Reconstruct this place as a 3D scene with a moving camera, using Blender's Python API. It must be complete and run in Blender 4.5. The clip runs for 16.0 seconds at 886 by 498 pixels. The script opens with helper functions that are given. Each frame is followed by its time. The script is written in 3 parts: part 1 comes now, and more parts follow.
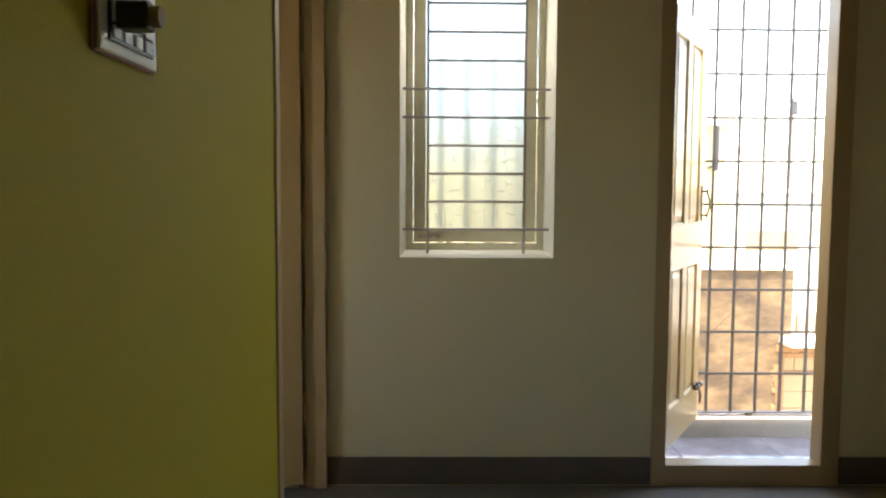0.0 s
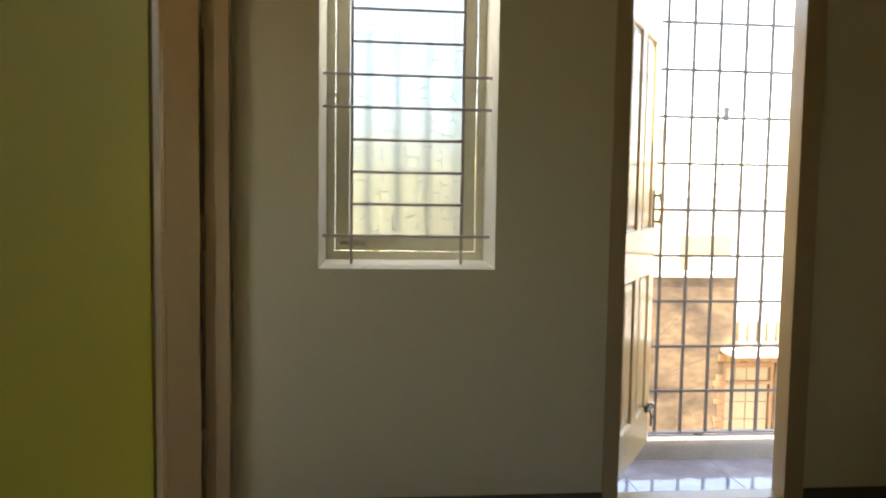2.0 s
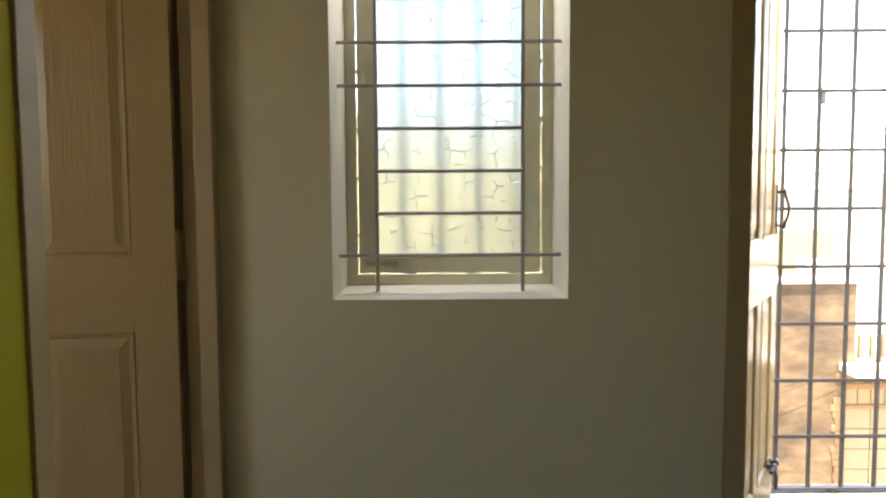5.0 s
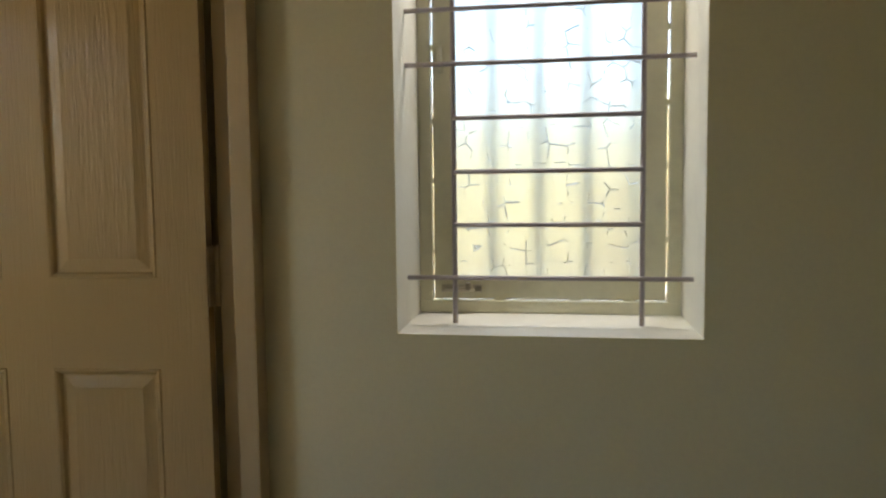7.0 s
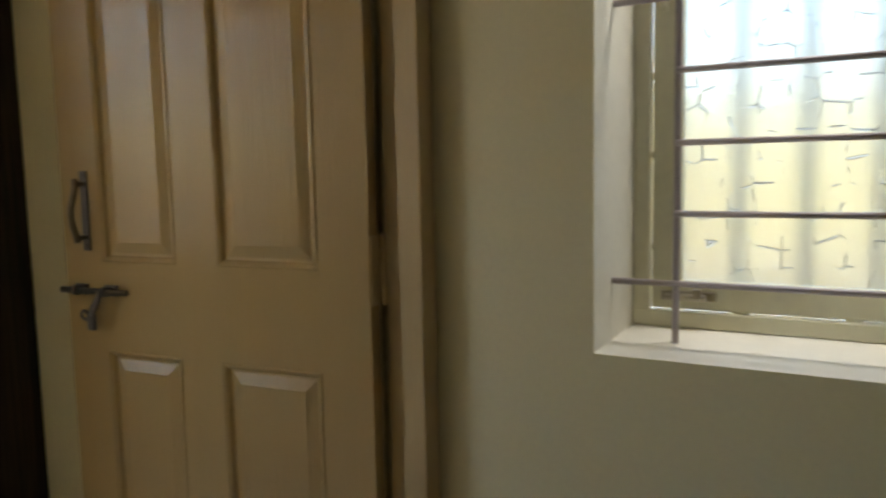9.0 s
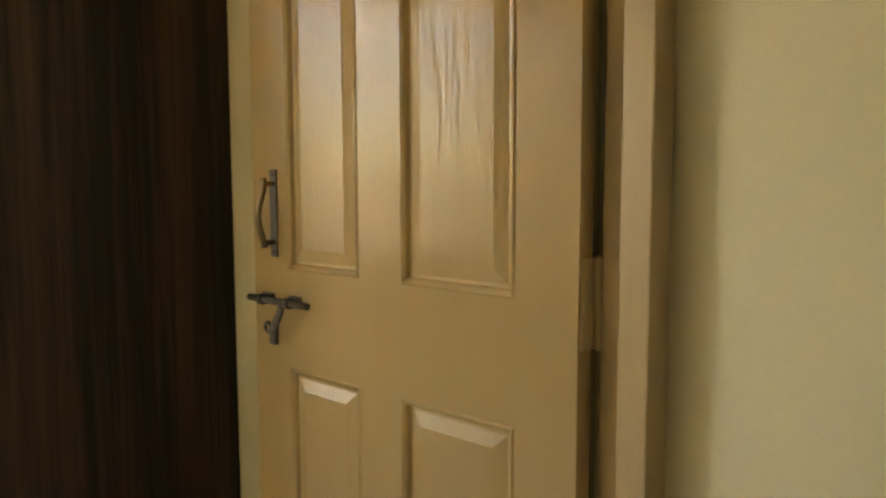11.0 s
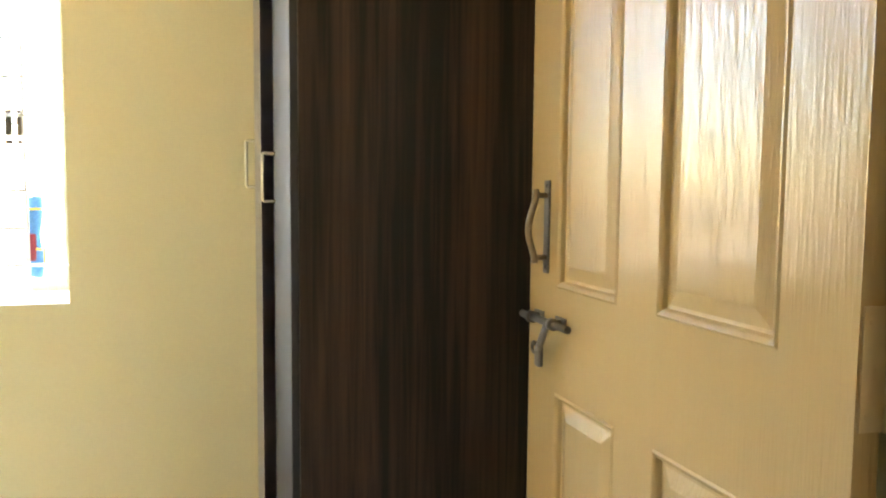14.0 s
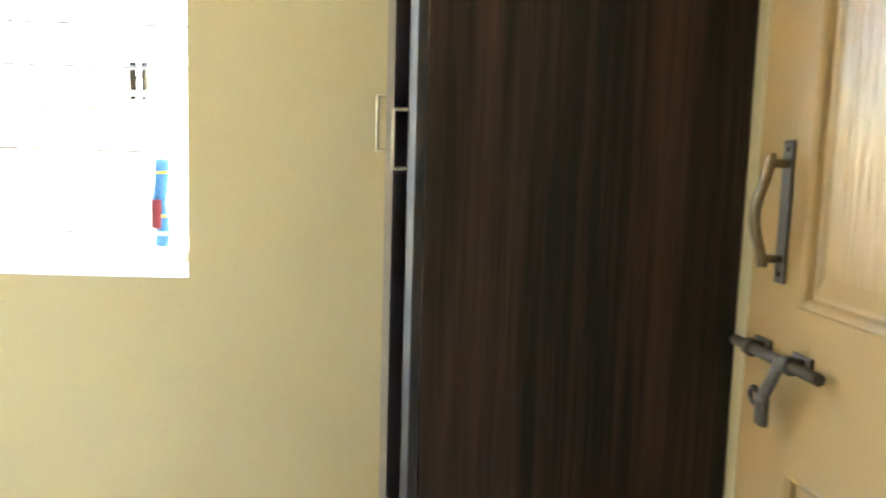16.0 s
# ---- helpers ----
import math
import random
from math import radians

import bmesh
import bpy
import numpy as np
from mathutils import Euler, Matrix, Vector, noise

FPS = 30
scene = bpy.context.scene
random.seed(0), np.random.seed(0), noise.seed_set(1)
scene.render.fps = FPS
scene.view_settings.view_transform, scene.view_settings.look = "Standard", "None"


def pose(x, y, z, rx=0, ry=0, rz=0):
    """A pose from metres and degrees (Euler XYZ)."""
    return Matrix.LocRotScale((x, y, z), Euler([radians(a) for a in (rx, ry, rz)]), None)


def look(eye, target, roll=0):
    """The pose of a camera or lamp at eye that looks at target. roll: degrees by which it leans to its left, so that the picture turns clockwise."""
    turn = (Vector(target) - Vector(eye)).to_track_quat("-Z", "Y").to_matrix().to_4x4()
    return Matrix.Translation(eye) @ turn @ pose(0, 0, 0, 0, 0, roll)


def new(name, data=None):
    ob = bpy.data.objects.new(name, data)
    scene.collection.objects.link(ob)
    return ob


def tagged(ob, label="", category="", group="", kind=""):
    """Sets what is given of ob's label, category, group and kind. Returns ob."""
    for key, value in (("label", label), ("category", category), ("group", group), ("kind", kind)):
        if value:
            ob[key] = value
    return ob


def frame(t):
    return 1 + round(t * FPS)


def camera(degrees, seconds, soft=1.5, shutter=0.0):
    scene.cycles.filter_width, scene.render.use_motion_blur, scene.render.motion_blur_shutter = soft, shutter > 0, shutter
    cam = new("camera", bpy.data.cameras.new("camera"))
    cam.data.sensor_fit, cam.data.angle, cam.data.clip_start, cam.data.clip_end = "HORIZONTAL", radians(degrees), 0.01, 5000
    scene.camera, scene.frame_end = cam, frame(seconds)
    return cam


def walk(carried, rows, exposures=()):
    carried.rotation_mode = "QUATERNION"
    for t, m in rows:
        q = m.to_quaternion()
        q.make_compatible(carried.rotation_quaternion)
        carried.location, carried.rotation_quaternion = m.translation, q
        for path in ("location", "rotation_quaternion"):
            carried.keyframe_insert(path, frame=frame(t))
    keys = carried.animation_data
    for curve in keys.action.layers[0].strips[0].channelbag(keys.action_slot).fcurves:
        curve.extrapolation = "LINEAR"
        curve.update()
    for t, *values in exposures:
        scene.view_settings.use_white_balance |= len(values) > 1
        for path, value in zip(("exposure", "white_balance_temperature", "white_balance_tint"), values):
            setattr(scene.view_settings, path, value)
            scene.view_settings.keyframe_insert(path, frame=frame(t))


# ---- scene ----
# One unit of the plan below is K metres (a door leaf of 2.1 m sets it).
K = 0.92
cam = camera(60.3, 16.0, soft=2.2, shutter=0.5)
METRES, EYE, TILT, LEAN, TURN = 3.45 * K, 1.41 * K, 0.0, 0.0, -0.8
ROWS = [
    (0.0, 0.0, 0.0, 0.0, 0.03, -4.32, -0.33),
    (0.5, -0.0037, 0.0296, 0.0026, -0.73, -4.31, -0.51),
    (1.0, -0.0102, 0.0535, 0.0015, -3.26, -4.05, -0.99),
    (1.5, -0.0036, 0.0871, -0.0005, -4.71, -4.04, -1.03),
    (2.0, 0.0109, 0.1349, -0.0006, -4.81, -4.11, -0.91),
    (2.5, 0.0226, 0.1663, -0.0008, -3.0, -4.4, -0.17),
    (3.0, 0.0316, 0.1976, 0.0006, -1.15, -4.32, 0.15),
    (5.5, 0.0566, 0.3968, 0.0072, 2.14, -4.39, 0.57),
    (6.0, 0.0657, 0.425, 0.0071, 5.53, -4.33, 0.99),
    (6.5, 0.0665, 0.4674, 0.0109, 7.5, -4.7, 1.07),
    (7.0, 0.0649, 0.514, 0.0133, 9.72, -4.58, 0.66),
    (7.5, 0.0611, 0.5381, 0.0127, 12.02, -5.06, 0.12),
    (8.0, 0.0619, 0.5664, 0.0141, 15.1, -5.57, 0.14),
    (8.5, 0.0663, 0.6045, 0.0176, 20.92, -6.26, 0.71),
    (9.0, 0.0759, 0.6392, 0.013, 29.79, -5.98, 1.15),
    (11.5, 0.0191, 0.7592, 0.0112, 52.82, -5.49, 0.4),
    (12.0, 0.0191, 0.7876, 0.0148, 59.85, -5.48, 0.95),
    (12.5, 0.0191, 0.8008, 0.0141, 66.43, -5.18, 0.67),
    (13.0, 0.0195, 0.8106, 0.0135, 72.28, -4.92, 0.33),
    (13.5, 0.0222, 0.817, 0.0131, 75.07, -4.76, -0.13),
    (14.0, 0.024, 0.8208, 0.0122, 77.24, -4.65, -0.5),
    (14.5, 0.002, 0.8257, 0.0095, 79.28, -4.69, -0.59),
    (15.0, -0.0438, 0.8391, 0.0098, 82.41, -4.85, -0.87),
    (15.5, -0.0858, 0.8462, 0.007, 85.28, -5.39, -1.44),
    (16.0, -0.1172, 0.8488, 0.005, 89.7, -6.66, -1.68),
]

EXPOSURES = [(0.0, 3.5, 8100, 14), (3.0, 3.35, 8000, 15), (7.0, 3.5, 7800, 15), (9.0, 3.5, 7900, 14), (11.5, 4.92, 9900, 13), (12.5, 5.2, 8900, 13), (13.5, 5.57, 7900, 11), (14.5, 5.64, 7300, 10), (16.0, 5.64, 6750, 10)]
walk(cam, [(t, pose(0, 0, EYE, TILT, LEAN, TURN) @ pose(METRES * x, METRES * y, METRES * z, 90 + pitch, roll, yaw)) for t, x, y, z, yaw, pitch, roll in ROWS], EXPOSURES)

# ---------------------------------------------------------------- world and sun
SUN_ELEV, SUN_AZ = radians(74), radians(174)      # azimuth clockwise from +y
world = bpy.data.worlds.new("sky")
scene.world = world
world.use_nodes = True
wn = world.node_tree.nodes
sky = wn.new("ShaderNodeTexSky")
sky.sky_type, sky.sun_disc = "NISHITA", False
sky.sun_elevation, sky.sun_rotation = SUN_ELEV, SUN_AZ
sky.dust_density, sky.air_density = 0.9, 1.0
wn["Background"].inputs["Strength"].default_value = 0.15
world.node_tree.links.new(sky.outputs["Color"], wn["Background"].inputs["Color"])
sun = new("sun", bpy.data.lights.new("sun", "SUN"))
sun.data.energy, sun.data.angle, sun.data.color = 2.0, radians(0.5), (1.0, 0.94, 0.84)
sun_dir = Vector((math.sin(SUN_AZ) * math.cos(SUN_ELEV), math.cos(SUN_AZ) * math.cos(SUN_ELEV), math.sin(SUN_ELEV)))
sun.matrix_world = look(sun_dir * 30, (0, 0, 0))
# unseen lamp added at the living room window's head, sky light for its reveal
window_fill = new("window_fill_lamp", bpy.data.lights.new("window_fill_lamp", "AREA"))
window_fill.data.shape, window_fill.data.size, window_fill.data.size_y = "RECTANGLE", 0.56, 0.16
window_fill.data.energy, window_fill.data.color = 0.9, (0.86, 0.93, 1.0)
window_fill.matrix_world = look((0.208 * K, 3.90 * K, 2.46 * K), (0.208 * K, 3.62 * K, 1.75 * K))


# ---------------------------------------------------------------- materials
def material(name, color, rough=0.6, metal=0.0, spread=0.12, big=0.7, small=60.0, bump=0.08, stretch=(1, 1, 1), dirt=None, dirt_amount=0.0, dirt_scale=2.0, coat=0.0, rough_var=0.08, random_tone=0.0, dirt_range=(0.45, 0.7)):
    """A paint-like surface: two scales of tone, fine relief, optional stains."""
    m = bpy.data.materials.new(name)
    m.use_nodes = True
    n, l = m.node_tree.nodes, m.node_tree.links
    p = n["Principled BSDF"]
    tc = n.new("ShaderNodeTexCoord")
    mp = n.new("ShaderNodeMapping")
    mp.inputs["Scale"].default_value = stretch
    l.new(tc.outputs["Object"], mp.inputs["Vector"])
    n1, n2 = n.new("ShaderNodeTexNoise"), n.new("ShaderNodeTexNoise")
    for nd, s, d in ((n1, big, 4), (n2, small, 3)):
        nd.inputs["Scale"].default_value, nd.inputs["Detail"].default_value = s, d
        l.new(mp.outputs["Vector"], nd.inputs["Vector"])
    add = n.new("ShaderNodeMath")
    add.operation = "ADD"
    l.new(n1.outputs["Fac"], add.inputs[0])
    l.new(n2.outputs["Fac"], add.inputs[1])
    ramp = n.new("ShaderNodeMapRange")
    ramp.inputs["From Min"].default_value, ramp.inputs["From Max"].default_value = 0.6, 1.4
    ramp.inputs["To Min"].default_value, ramp.inputs["To Max"].default_value = 1 - spread, 1 + spread
    l.new(add.outputs[0], ramp.inputs["Value"])
    mul = n.new("ShaderNodeVectorMath")
    mul.operation = "SCALE"
    mul.inputs[0].default_value = color
    l.new(ramp.outputs["Result"], mul.inputs["Scale"])
    out = mul.outputs[0]
    if dirt:
        n3 = n.new("ShaderNodeTexNoise")
        n3.inputs["Scale"].default_value, n3.inputs["Detail"].default_value = dirt_scale, 8
        l.new(mp.outputs["Vector"], n3.inputs["Vector"])
        r3 = n.new("ShaderNodeMapRange")
        r3.inputs["From Min"].default_value, r3.inputs["From Max"].default_value = dirt_range
        r3.inputs["To Max"].default_value = dirt_amount
        l.new(n3.outputs["Fac"], r3.inputs["Value"])
        mx = n.new("ShaderNodeMix")
        mx.data_type = "RGBA"
        l.new(r3.outputs["Result"], mx.inputs["Factor"])
        l.new(out, mx.inputs["A"])
        mx.inputs["B"].default_value = (*dirt, 1)
        out = mx.outputs["Result"]
    if random_tone:
        oi = n.new("ShaderNodeObjectInfo")
        r4 = n.new("ShaderNodeMapRange")
        r4.inputs["To Min"].default_value, r4.inputs["To Max"].default_value = 1 - random_tone, 1 + random_tone
        l.new(oi.outputs["Random"], r4.inputs["Value"])
        m4 = n.new("ShaderNodeVectorMath")
        m4.operation = "SCALE"
        l.new(out, m4.inputs[0])
        l.new(r4.outputs["Result"], m4.inputs["Scale"])
        out = m4.outputs[0]
    l.new(out, p.inputs["Base Color"])
    rr = n.new("ShaderNodeMapRange")
    rr.inputs["To Min"].default_value, rr.inputs["To Max"].default_value = max(0.02, rough - rough_var), min(1, rough + rough_var)
    l.new(n1.outputs["Fac"], rr.inputs["Value"])
    l.new(rr.outputs["Result"], p.inputs["Roughness"])
    p.inputs["Metallic"].default_value = metal
    p.inputs["Coat Weight"].default_value = coat
    if bump:
        b = n.new("ShaderNodeBump")
        b.inputs["Strength"].default_value, b.inputs["Distance"].default_value = bump, 0.004
        l.new(n2.outputs["Fac"], b.inputs["Height"])
        l.new(b.outputs["Normal"], p.inputs["Normal"])
    return m


def grained(name, light, dark, rough, bump, scale=1.0, coat=0.0, contrast=(0.35, 0.7), depth=0.003, gloss=0.5, fine=(150, 4.0), emboss=False):
    """Wood grain that runs along z, for real or embossed wood."""
    m = bpy.data.materials.new(name)
    m.use_nodes = True
    n, l = m.node_tree.nodes, m.node_tree.links
    p = n["Principled BSDF"]
    tc = n.new("ShaderNodeTexCoord")
    outs = []
    for sx, sz, det in ((22 * scale, 0.7 * scale, 5), (fine[0] * scale, fine[1] * scale, 3)):
        mp = n.new("ShaderNodeMapping")
        mp.inputs["Scale"].default_value = (sx, sx, sz)
        l.new(tc.outputs["Object"], mp.inputs["Vector"])
        nz = n.new("ShaderNodeTexNoise")
        nz.inputs["Scale"].default_value, nz.inputs["Detail"].default_value = 1.0, det
        nz.inputs["Distortion"].default_value = 0.6
        l.new(mp.outputs["Vector"], nz.inputs["Vector"])
        outs.append(nz.outputs["Fac"])
    mixv = n.new("ShaderNodeMath")
    mixv.operation = "MULTIPLY_ADD"
    mixv.inputs[1].default_value = 0.35
    l.new(outs[1], mixv.inputs[0])
    half = n.new("ShaderNodeMath")
    half.operation = "MULTIPLY"
    half.inputs[1].default_value = 0.65
    l.new(outs[0], half.inputs[0])
    l.new(half.outputs[0], mixv.inputs[2])
    r = n.new("ShaderNodeMapRange")
    r.inputs["From Min"].default_value, r.inputs["From Max"].default_value = contrast
    l.new(mixv.outputs[0], r.inputs["Value"])
    mx = n.new("ShaderNodeMix")
    mx.data_type = "RGBA"
    mx.inputs["A"].default_value, mx.inputs["B"].default_value = (*dark, 1), (*light, 1)
    l.new(r.outputs["Result"], mx.inputs["Factor"])
    l.new(mx.outputs["Result"], p.inputs["Base Color"])
    p.inputs["Roughness"].default_value = rough
    p.inputs["Coat Weight"].default_value = coat
    p.inputs["Coat Roughness"].default_value = 0.08
    b = n.new("ShaderNodeBump")
    b.inputs["Strength"].default_value, b.inputs["Distance"].default_value = bump, depth
    p.inputs["Specular IOR Level"].default_value = gloss
    l.new(outs[1] if emboss else mixv.outputs[0], b.inputs["Height"])
    l.new(b.outputs["Normal"], p.inputs["Normal"])
    return m


def pebbled_glass(name):
    """Obscured glass with a net of fine hexagonal lines pressed into it."""
    m = bpy.data.materials.new(name)
    m.use_nodes = True
    n, l = m.node_tree.nodes, m.node_tree.links
    p = n["Principled BSDF"]
    p.inputs["Base Color"].default_value = (0.295, 0.335, 0.345, 1)
    p.inputs["Transmission Weight"].default_value = 1.0
    p.inputs["IOR"].default_value = 1.45
    p.inputs["Roughness"].default_value = 0.34
    tc = n.new("ShaderNodeTexCoord")
    v = n.new("ShaderNodeTexVoronoi")
    v.feature = "DISTANCE_TO_EDGE"
    v.inputs["Scale"].default_value = 21
    v.inputs["Randomness"].default_value = 0.6
    l.new(tc.outputs["Object"], v.inputs["Vector"])
    nz = n.new("ShaderNodeTexNoise")
    nz.inputs["Scale"].default_value = 30
    l.new(tc.outputs["Object"], nz.inputs["Vector"])
    line = n.new("ShaderNodeMapRange")
    line.inputs["From Min"].default_value, line.inputs["From Max"].default_value = 0.034, 0.008
    l.new(v.outputs["Distance"], line.inputs["Value"])
    gate = n.new("ShaderNodeMapRange")
    gate.inputs["From Min"].default_value, gate.inputs["From Max"].default_value = 0.52, 0.62
    l.new(nz.outputs["Fac"], gate.inputs["Value"])
    both = n.new("ShaderNodeMath")
    both.operation = "MULTIPLY"
    l.new(line.outputs["Result"], both.inputs[0])
    l.new(gate.outputs["Result"], both.inputs[1])
    b = n.new("ShaderNodeBump")
    b.inputs["Strength"].default_value, b.inputs["Distance"].default_value = 0.9, 0.004
    l.new(both.outputs[0], b.inputs["Height"])
    l.new(b.outputs["Normal"], p.inputs["Normal"])
    t = n.new("ShaderNodeMath")
    t.operation = "MULTIPLY_ADD"
    t.inputs[1].default_value, t.inputs[2].default_value = -0.18, 1.0
    l.new(both.outputs[0], t.inputs[0])
    l.new(t.outputs[0], p.inputs["Transmission Weight"])
    return m


CREAM = material("cream_wall_paint", (0.75, 0.657, 0.425), 0.55, spread=0.03, small=90, bump=0.05)
LIME = material("lime_wall_paint", (0.45, 0.375, 0.006), 0.75, spread=0.04, small=90, bump=0.05)
CEIL = material("ceiling_paint", (0.86, 0.84, 0.79), 0.8, spread=0.02)
REVEAL = material("white_reveal_paint", (0.88, 0.84, 0.72), 0.5, spread=0.03, dirt=(0.45, 0.40, 0.30), dirt_amount=0.12, dirt_scale=9)
PLASTER = material("outer_plaster", (0.70, 0.62, 0.42), 0.8, spread=0.08)
DOOR = grained("satin_door_paint", (0.48, 0.333, 0.159), (0.47, 0.323, 0.153), 0.13, 0.6, depth=0.0019, gloss=0.24, fine=(190, 11.0), emboss=True)
DOORPANEL = grained("embossed_panel_paint", (0.48, 0.333, 0.159), (0.468, 0.322, 0.153), 0.10, 0.8, depth=0.0021, gloss=0.32, fine=(150, 12.0), emboss=True)
JAMB = material("door_frame_paint", (0.50, 0.36, 0.19), 0.32, spread=0.05, small=40, stretch=(3, 3, 0.3), bump=0.05)
SASH = material("cream_sash_paint", (0.80, 0.76, 0.56), 0.4, spread=0.04, dirt=(0.25, 0.2, 0.12), dirt_amount=0.15, dirt_scale=14)
# bedroom window bars coloured near white, standing in for glare that washes them out
GLAREBAR = material("glare_whitened_bar_paint", (0.76, 0.70, 0.66), 0.45)
BAR = material("grey_bar_paint", (0.42, 0.36, 0.37), 0.45, spread=0.12, small=120)
OUTBAR = material("pale_bar_paint", (0.72, 0.76, 0.80), 0.5)
GRILL = material("dark_grille_paint", (0.032, 0.03, 0.03), 0.5, spread=0.15, small=100)
GLASS = pebbled_glass("obscured_glass")
LAMINATE = grained("dark_wood_laminate", (0.066, 0.034, 0.022), (0.008, 0.005, 0.0035), 0.42, 0.05, scale=0.62, contrast=(0.43, 0.64), gloss=0.3)
DARKEDGE = grained("dark_edge_band", (0.030, 0.024, 0.026), (0.014, 0.011, 0.012), 0.4, 0.03)
# wardrobe fronts: lilac laminate with its colour darkened to offset glancing window light
DARKFRONT = material("darkened_front_laminate", (0.055, 0.048, 0.042), 0.7, spread=0.03, bump=0.02)
# ajar door's board, lightened in colour because too little light reaches its inner face
LIFTEDINNER = material("lightened_lilac_inner", (0.60, 0.49, 0.58), 0.6, spread=0.03, bump=0.02)
PALEEDGE = material("pale_edge_band", (0.46, 0.41, 0.37), 0.5, spread=0.04, bump=0.02)
BRONZE = material("aged_bronze", (0.20, 0.145, 0.085), 0.42, metal=0.85, spread=0.3, small=150, bump=0.1)
DARKMETAL = material("dark_bronze", (0.13, 0.11, 0.09), 0.45, metal=0.7, spread=0.3, small=150, bump=0.1)
CHROME = material("satin_nickel", (0.62, 0.56, 0.46), 0.3, metal=0.9, spread=0.08, small=200, bump=0.02)
SKIRT = material("brown_granite_skirting", (0.13, 0.095, 0.075), 0.35, spread=0.25, big=8, small=180, bump=0.02)
TILE = material("grey_floor_tile", (0.55, 0.50, 0.43), 0.16, spread=0.10, big=3, small=70, bump=0.01, random_tone=0.04)
GROUT = material("tile_joint", (0.22, 0.20, 0.17), 0.8)
BALTILE = material("pale_balcony_tile", (0.15, 0.14, 0.15), 0.035, spread=0.2, big=5, small=22, bump=0.10, dirt=(0.26, 0.25, 0.27), dirt_amount=0.8, dirt_scale=3.5, random_tone=0.04)
CONCRETE = material("cement_kerb", (0.22, 0.20, 0.18), 0.8, spread=0.18, small=80, bump=0.2, dirt=(0.16, 0.13, 0.10), dirt_amount=0.5, dirt_scale=6)
STAINED = material("stained_plaster", (0.185, 0.125, 0.068), 0.9, spread=0.42, big=2.6, small=13, bump=0.3, stretch=(0.7, 0.7, 1.5), dirt=(0.045, 0.032, 0.022), dirt_amount=0.85, dirt_range=(0.44, 0.62), dirt_scale=2.6)
YELLOWH = material("yellow_house_paint", (0.72, 0.62, 0.33), 0.8, spread=0.08, big=0.4, small=20)
WHITEH = material("white_house_paint", (0.80, 0.78, 0.70), 0.8, spread=0.07, big=0.4, small=20)
RUST = material("weathered_timber", (0.30, 0.17, 0.08), 0.8, spread=0.3, small=40)
SHUTTER = material("pale_shutter_paint", (0.36, 0.27, 0.15), 0.7, spread=0.1)
GROUND = material("dusty_ground", (0.32, 0.26, 0.19), 0.95, spread=0.2, big=0.15, small=6)
PVC = material("black_pipe", (0.03, 0.03, 0.035), 0.5)
WHITEP = material("white_switch_plastic", (0.78, 0.74, 0.70), 0.3, spread=0.02, bump=0.0)
PINKBOX = material("pinkish_switch_box", (0.45, 0.22, 0.17), 0.5, spread=0.05)
BLACKP = material("black_plastic", (0.015, 0.015, 0.016), 0.35)
BLUECLOTH = material("blue_knit_cloth", (0.06, 0.20, 0.42), 0.9, spread=0.35, small=110, bump=0.6)
MAROON = material("maroon_cloth", (0.16, 0.015, 0.025), 0.85, spread=0.2, small=90, bump=0.4)
YELLOWCORD = material("yellow_cord", (0.75, 0.50, 0.03), 0.6)


